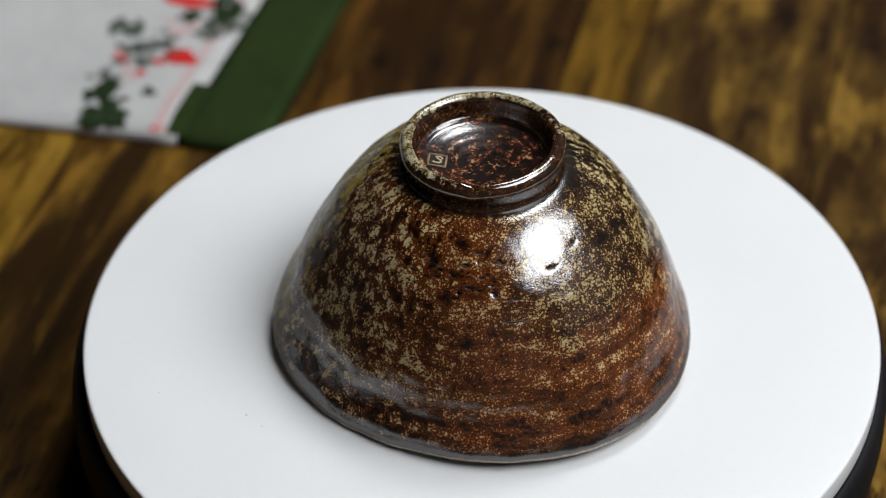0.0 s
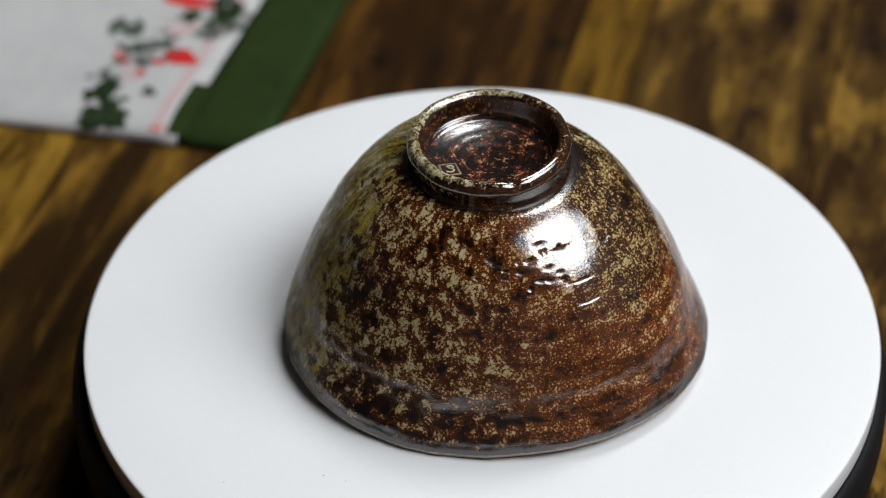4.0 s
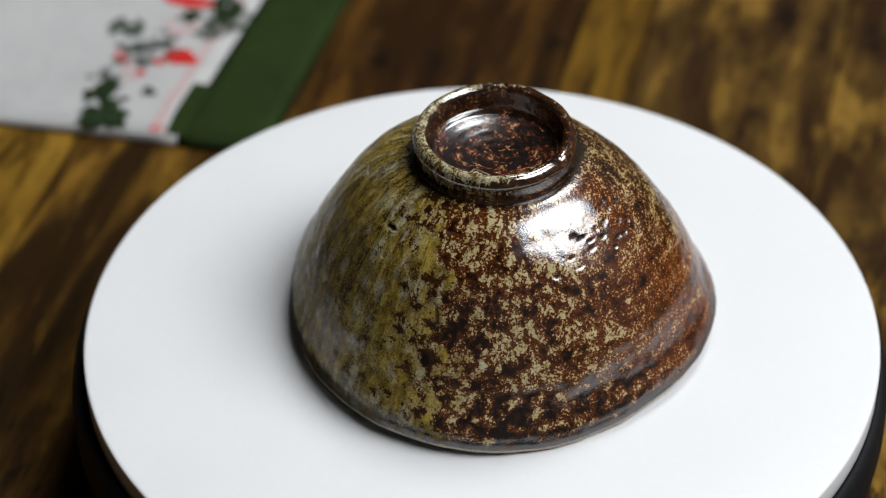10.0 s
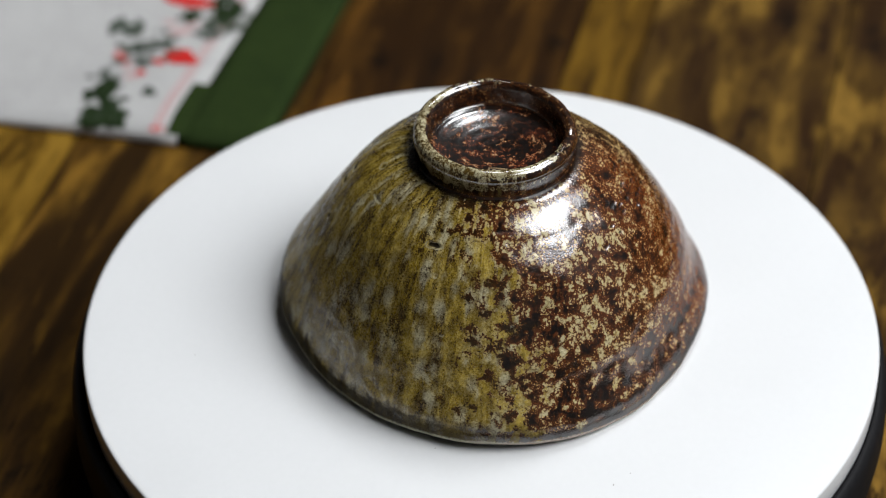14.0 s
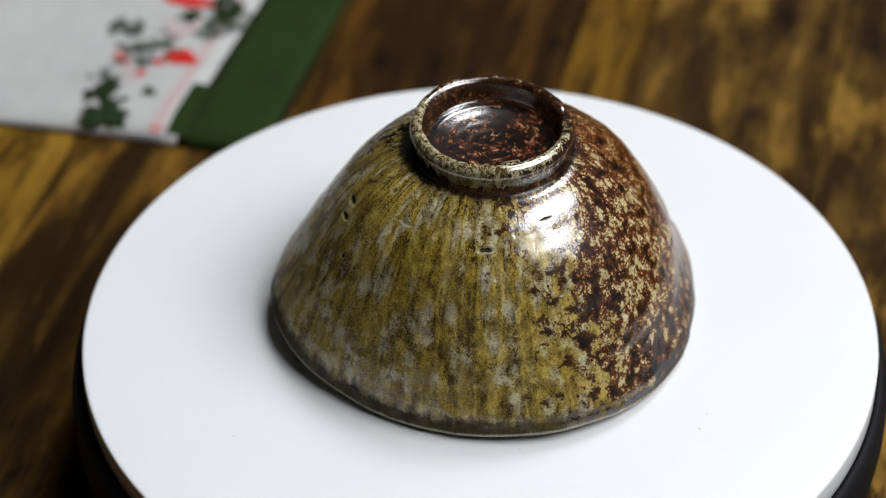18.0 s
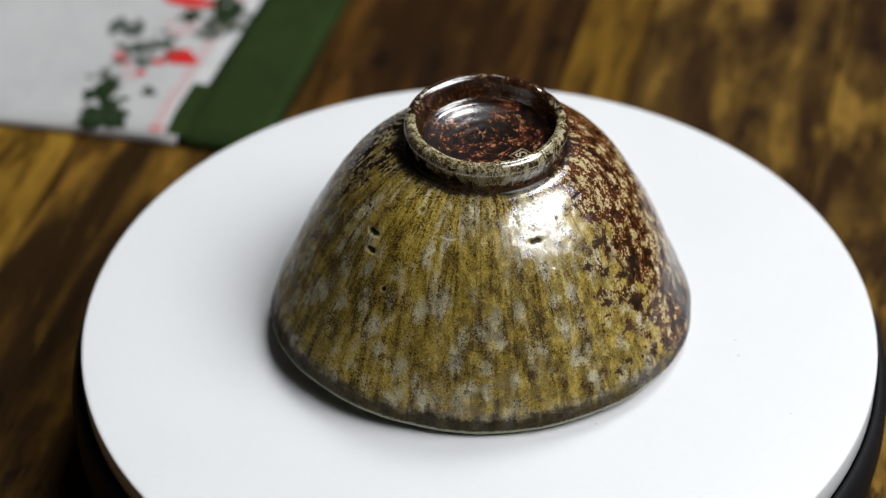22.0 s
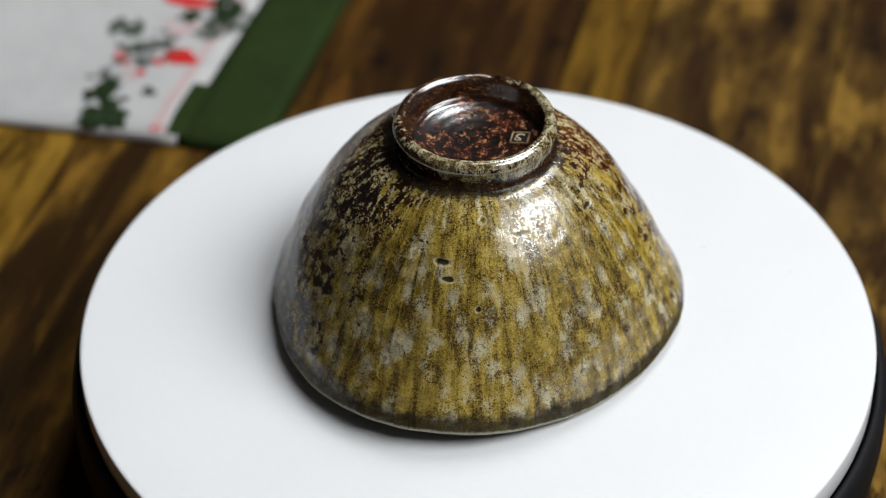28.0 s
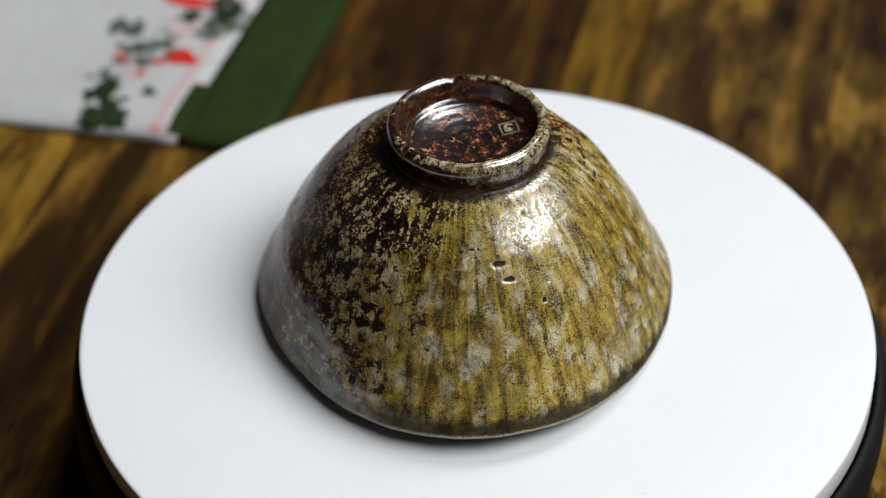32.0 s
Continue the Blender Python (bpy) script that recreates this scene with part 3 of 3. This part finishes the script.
def foot_wobble(a, r, z):
    """The ring is trimmed by hand: not quite round, its edge rising and falling, with one notch."""
    dz = 0.20 * math.sin(a + 0.6) + 0.14 * math.sin(2 * a + 1.9) + 0.07 * math.sin(5 * a) + 0.05 * math.sin(13 * a + 1.0)
    dr = 0.16 * math.sin(2 * a + 0.4) + 0.10 * math.sin(3 * a + 1.0) + 0.07 * math.sin(7 * a) + 0.05 * math.sin(11 * a)
    d = math.degrees((a - radians(-98) + math.pi) % (2 * math.pi) - math.pi)
    dz -= 0.5 * math.exp(-(d / 4.0) ** 2)
    f = min(1.0, max(0.0, (z * 1000 - 65.0) / 5.0))
    return dr / 1000 * (0.4 + 0.6 * f), dz / 1000 * f


def tea_bowl():
    bowl = thing("tea_bowl", "upside-down stoneware tea bowl with speckled brown and olive ash glaze", "bowl", pose(0, AXIS_Y / 1000, TOP))
    part("body", bowl_body(), None, bowl)
    fx, fy = FX / 1000, FY / 1000
    ring = [(18.6, 63.2), (25.0, 63.2), (24.2, 63.8), (23.8, 64.8), (23.8, 66.2), (24.1, 67.8), (24.5, 69.2), (24.75, 70.4), (24.6, 71.4), (24.2, 72.3), (23.5, 73.0), (22.6, 73.3),
            (21.7, 73.2), (21.0, 72.7), (20.5, 71.8), (20.15, 70.3), (19.85, 68.4), (19.6, 67.1), (19.3, 66.7), (18.8, 66.4), (18.5, 64.2)]
    ob = part("foot_ring", lathe("foot_ring", [(r / 1000, (z - 1.0) / 1000) for r, z in ring], GLAZE_FOOT, 220, foot_wobble), None, bowl, "glossy foot ring with cream and brown glaze")
    shift_mesh(ob.data, fx, fy)
    # floor inside the ring, slightly hollow, with a trimming spiral
    floor = [(0, 63.4), (19.3, 63.4), (19.2, 66.4), (18.9, 66.75), (18.5, 66.55)]
    floor += [(r, 64.35 + 0.0056 * r * r + 0.035 * math.sin(r * 1.7)) for r in (18.0, 17.0, 16.0, 15.0, 14.0, 13.0, 12.0, 11.0, 10.0, 9.0, 8.0, 7.0, 6.0, 5.0, 4.0, 3.0, 2.0, 1.0)] + [(0, 64.35)]
    ob = part("foot_floor", lathe("foot_floor", [(r / 1000, (z - 1.0) / 1000) for r, z in floor], GLAZE_FLOOR, 160), None, bowl, "dark red-brown glazed floor inside the ring")
    shift_mesh(ob.data, fx, fy)
    # maker's stamp: a sunk square in a pale frame with a pale curl
    stamp = part("maker_stamp", box(-2.3e-3, 2.3e-3, -2.3e-3, 2.3e-3, 0, 0.35e-3, 0.15e-3), STAMP_DARK, bowl, "small square stamp with a pale curl")
    stamp.matrix_basis = pose(-0.0122, -0.0060, 0.0643, 0, 7, -6)
    for x0, x1, y0, y1 in ((-2.9, 2.9, 2.35, 2.9), (-2.9, 2.9, -2.9, -2.35), (-2.9, -2.35, -2.33, 2.33), (2.35, 2.9, -2.33, 2.33)):
        part("frame_edge", box(x0 / 1000, x1 / 1000, y0 / 1000, y1 / 1000, 0, 0.5e-3, 0.15e-3), STAMP_EDGE, stamp)
    curl = bmesh.new()
    path = [(1.35, 0.55), (1.3, 1.2), (0.5, 1.5), (-0.5, 1.4), (0.0, 0.5), (0.8, 0.1), (1.2, -0.6), (0.7, -1.3), (-0.4, -1.4), (-1.2, -1.1)]
    for (ax, ay), (bx, by) in zip(path, path[1:]):
        d = Vector((bx - ax, by - ay)).normalized() * 0.24
        nx, ny = -d.y, d.x
        pts = [(ax - d.x * .6 + nx, ay - d.y * .6 + ny), (ax - d.x * .6 - nx, ay - d.y * .6 - ny), (bx + d.x * .6 - nx, by + d.y * .6 - ny), (bx + d.x * .6 + nx, by + d.y * .6 + ny)]
        lo = [curl.verts.new((x / 1000, y / 1000, 0.2e-3)) for x, y in pts]
        hi = [curl.verts.new((x / 1000, y / 1000, 0.58e-3)) for x, y in pts]
        curl.faces.new(hi)
        for q in range(4):
            curl.faces.new((lo[q], lo[(q + 1) % 4], hi[(q + 1) % 4], hi[q]))
    bmesh.ops.recalc_face_normals(curl, faces=curl.faces[:])
    part("curl", curl, STAMP_PALE, stamp)
    return bowl


def shift_mesh(me, x, y):
    me.transform(Matrix.Translation((x, y, 0)))
    me.update()


BOWL = tea_bowl()


# ---- folded tea towel ----
CORNER = Vector((-0.0826, 0.1503))
ALONG = Vector((-0.980, 0.198))        # along the near hem, away from the corner
UP = Vector((0.268, 0.963))            # along the border
THICK = 0.0042


def towel_point(a, b, lift=0.0):
    """A place on the towel's top: a metres from the border's edge, b metres from the near hem."""
    p = CORNER + ALONG * a + UP * b
    h = THICK + 0.0007 * math.sin(a * 38 + b * 21) + 0.0005 * math.sin(b * 57 - a * 16)
    return Vector((p.x, p.y, h + lift))


def towel_sheet(name, a0, a1, b0, b1, material, na, nb, jog=0.0):
    """A stretch of the folded cloth, with rounded edges down to the table."""
    verts, faces = [], []
    for i in range(na + 1):
        for k in range(nb + 1):
            a, b = a0 + (a1 - a0) * i / na, b0 + (b1 - b0) * k / nb
            verts.append(towel_point(a + jog * math.sin(b * 60), b))
    top = len(verts)
    loop = [i * (nb + 1) for i in range(na + 1)] + [na * (nb + 1) + k for k in range(1, nb + 1)]
    loop += [i * (nb + 1) + nb for i in range(na - 1, -1, -1)] + [k for k in range(nb - 1, 0, -1)]
    for i in range(na):
        for k in range(nb):
            q = i * (nb + 1) + k
            faces.append((q, q + 1, q + nb + 2, q + nb + 1))
    mid = towel_point((a0 + a1) / 2, (b0 + b1) / 2)
    for f, drop in ((0.0008, 0.35), (0.0011, 0.75), (0.0006, 1.0)):
        for q in loop:
            v = verts[q]
            d = Vector((v.x - mid.x, v.y - mid.y)).normalized() * f
            verts.append(Vector((v.x + d.x, v.y + d.y, v.z * (1 - drop) + 0.0001)))
    m = len(loop)
    prev = loop
    for r in range(3):
        cur = list(range(top + r * m, top + (r + 1) * m))
        for k in range(m):
            j = (k + 1) % m
            faces.append((prev[k], prev[j], cur[j], cur[k]))
        prev = cur
    faces.append(tuple(reversed(prev)))
    me = mesh_of(name, verts, faces, material)
    bm = bmesh.new()
    bm.from_mesh(me)
    bmesh.ops.recalc_face_normals(bm, faces=bm.faces[:])
    bm.to_mesh(me)
    bm.free()
    return me


def to_cloth(x, y):
    """From millimetres on the table to (a, b) on the cloth."""
    d = Vector((x / 1000, y / 1000)) - CORNER
    det = ALONG.x * UP.y - ALONG.y * UP.x
    return (d.x * UP.y - d.y * UP.x) / det, (ALONG.x * d.y - ALONG.y * d.x) / det


def printed(name, x, y, length, width, turn, material, towel, label, ragged=0.12, point=0.0, seed=0):
    """A printed leaf or petal: a flat patch of colour with an uneven outline that follows the cloth."""
    rng = random.Random(seed)
    a0, b0 = to_cloth(x, y)
    n = 22
    ph = [rng.uniform(0, 6.28) for _ in range(3)]
    verts = [towel_point(a0, b0, 0.00035)]
    for ring_f in (0.5, 1.0):
        for k in range(n):
            t = 2 * math.pi * k / n
            r = 1 + ragged * (math.sin(3 * t + ph[0]) + 0.7 * math.sin(5 * t + ph[1]) + 0.6 * math.sin(8 * t + ph[2]))
            u = math.cos(t) * length / 2 * r * ring_f
            v = math.sin(t) * width / 2 * r * ring_f * (1 - point * abs(math.cos(t)) ** 2)
            ca, sa = math.cos(radians(turn)), math.sin(radians(turn))
            a, b = a0 - (u * ca - v * sa) / 1000, b0 + (u * sa + v * ca) / 1000
            verts.append(towel_point(a, max(b, 0.0004), 0.00035))
    faces = [(0, 1 + k, 1 + (k + 1) % n) for k in range(n)]
    faces += [(1 + k, 1 + n + k, 1 + n + (k + 1) % n, 1 + (k + 1) % n) for k in range(n)]
    return part(name, mesh_of(name, verts, faces, material), None, towel, label)


def stripe(a0, a1, b0, b1, material, towel, name="stripe", label="thin pale red printed stripe"):
    verts, faces = [], []
    n = 60
    for k in range(n + 1):
        b = b0 + (b1 - b0) * k / n
        wob = 0.0004 * math.sin(b * 130) + 0.0018 * math.sin(b * 60) * 0.6
        verts += [towel_point(a0 + wob, b, 0.0003), towel_point(a1 + wob, b, 0.0003)]
    for k in range(n):
        faces.append((2 * k, 2 * k + 1, 2 * k + 3, 2 * k + 2))
    return part(name, mesh_of(name, verts, faces, material), None, towel, label)


def tea_towel():
    towel = thing("tea_towel", "folded white cotton tea towel with green border and red flower print", "towel")
    part("cloth", towel_sheet("cloth", 0.0320, 0.42, 0.0, 0.36, COTTON_WHITE, 40, 36), None, towel)
    part("border", towel_sheet("border", -0.0012, 0.0318, 0.0, 0.36, COTTON_GREEN, 6, 36), None, towel, "broad dark green border")
    stripe(0.0392, 0.0404, 0.002, 0.358, PRINT_PINK, towel)
    stripe(0.0411, 0.0428, 0.002, 0.358, PRINT_PINK, towel)
    stripe(0.0285, 0.0366, 0.0003, 0.033, COTTON_GREEN, towel, "patch", "green of the border running into the white")
    rng = random.Random(11)

    def spray(x, y, spread_x, spread_y, count, size, material, label, seed):
        """A printed spray of small leaves about one place."""
        for i in range(count):
            px, py = x + rng.uniform(-1, 1) * spread_x, y + rng.uniform(-1, 1) * spread_y
            length = size * rng.uniform(0.6, 1.25)
            printed("leaf", px, py, length, length * rng.uniform(0.45, 0.75), rng.uniform(0, 180), material, towel, label, 0.16, 0.3, seed + i)

    for i, (x, y, l, w, t) in enumerate(((-145.5, 186.5, 17, 11, 66), (-147, 172, 13, 11, 20), (-139.5, 171, 11, 12, 80), (-144, 165, 15, 9, 10), (-142, 178, 9, 8, 40), (-138, 164, 9, 8, 0), (-147.5, 162, 8, 9, 60), (-143, 192, 9, 7, 70), (-140, 161, 6, 5, 10))):
        printed("leaf", x, y, l * 0.92, w * 0.92, t, PRINT_GREEN, towel, "dark green printed leaf", 0.22, 0.3, i)
    spray(-144, 172, 8, 13, 20, 5, PRINT_GREEN, "dark green printed leaf", 100)
    spray(-143, 173, 6, 10, 6, 3.2, PRINT_GREY, "grey-green printed leaf", 130)
    spray(-107, 241, 11, 9, 20, 8, PRINT_GREEN, "dark green printed leaf", 140)
    spray(-136, 212, 6, 9, 11, 7, PRINT_GREY, "grey-green printed leaf", 180)
    spray(-141, 228, 6, 6, 7, 7, PRINT_GREY, "grey-green printed leaf", 220)
    spray(-126, 216, 7, 6, 7, 5, PRINT_GREY, "grey-green printed leaf", 260)
    spray(-107, 229, 7, 6, 8, 6, PRINT_GREY, "grey-green printed leaf", 300)
    spray(-132, 218, 9, 13, 16, 3.6, PRINT_GREEN, "small dark green printed leaf", 400)
    spray(-122, 213, 7, 6, 7, 3.4, PRINT_GREY, "grey-green printed leaf", 430)
    spray(-100, 238, 9, 10, 16, 4.6, PRINT_GREEN, "small dark green printed leaf", 460)
    spray(-103, 226, 7, 6, 9, 4.0, PRINT_GREY, "grey-green printed leaf", 490)
    spray(-144, 165, 8, 4, 12, 5.0, PRINT_GREEN, "dark green printed leaf", 520)
    spray(-147, 195, 5, 8, 6, 4.0, PRINT_GREY, "grey-green printed leaf", 550)
    spray(-130, 184, 4, 2, 3, 5, PRINT_GREY, "grey-green printed leaf", 340)
    for i, (x, y, l, w, t) in enumerate(((-117.5, 206.5, 16, 7.5, -8), (-117.5, 210, 11, 7, -5), (-118, 249, 23, 8, -5), (-126, 204.5, 6, 3.5, -20), (-132, 197.5, 4, 4, 80), (-121.8, 160.5, 4, 6, 70), (-141, 209, 4, 6, 60))):
        printed("petal", x, y, l, w, t, PRINT_RED, towel, "bright red printed petal", 0.05, 0.05, 60 + i)
    for i, (x, y, l, w, t) in enumerate(((-119, 226, 10, 5, 10), (-141.5, 211, 6, 6, 60), (-122.5, 159, 6, 6, 60), (-115, 231, 8, 3, 30), (-138, 203, 4, 7, 30), (-135, 195, 8, 3, 20), (-124, 233, 6, 3, 0))):
        printed("petal", x, y, l, w, t, PRINT_PINK, towel, "pale red printed petal", 0.12, 0.1, 80 + i)
    return towel


tea_towel()


# ---- what turns ----
def motions():
    times = [k * 0.5 for k in range(int(SECONDS * 2) + 1)]
    walk(BOWL, [(t, pose(0, AXIS_Y / 1000, TOP, 0, 0, SPIN * t)) for t in times])
    walk(PLATE, [(t, pose(0, 0, TOP, 0, 0, SPIN * t) @ pose(0.0006, -0.0004, 0)) for t in times])


motions()
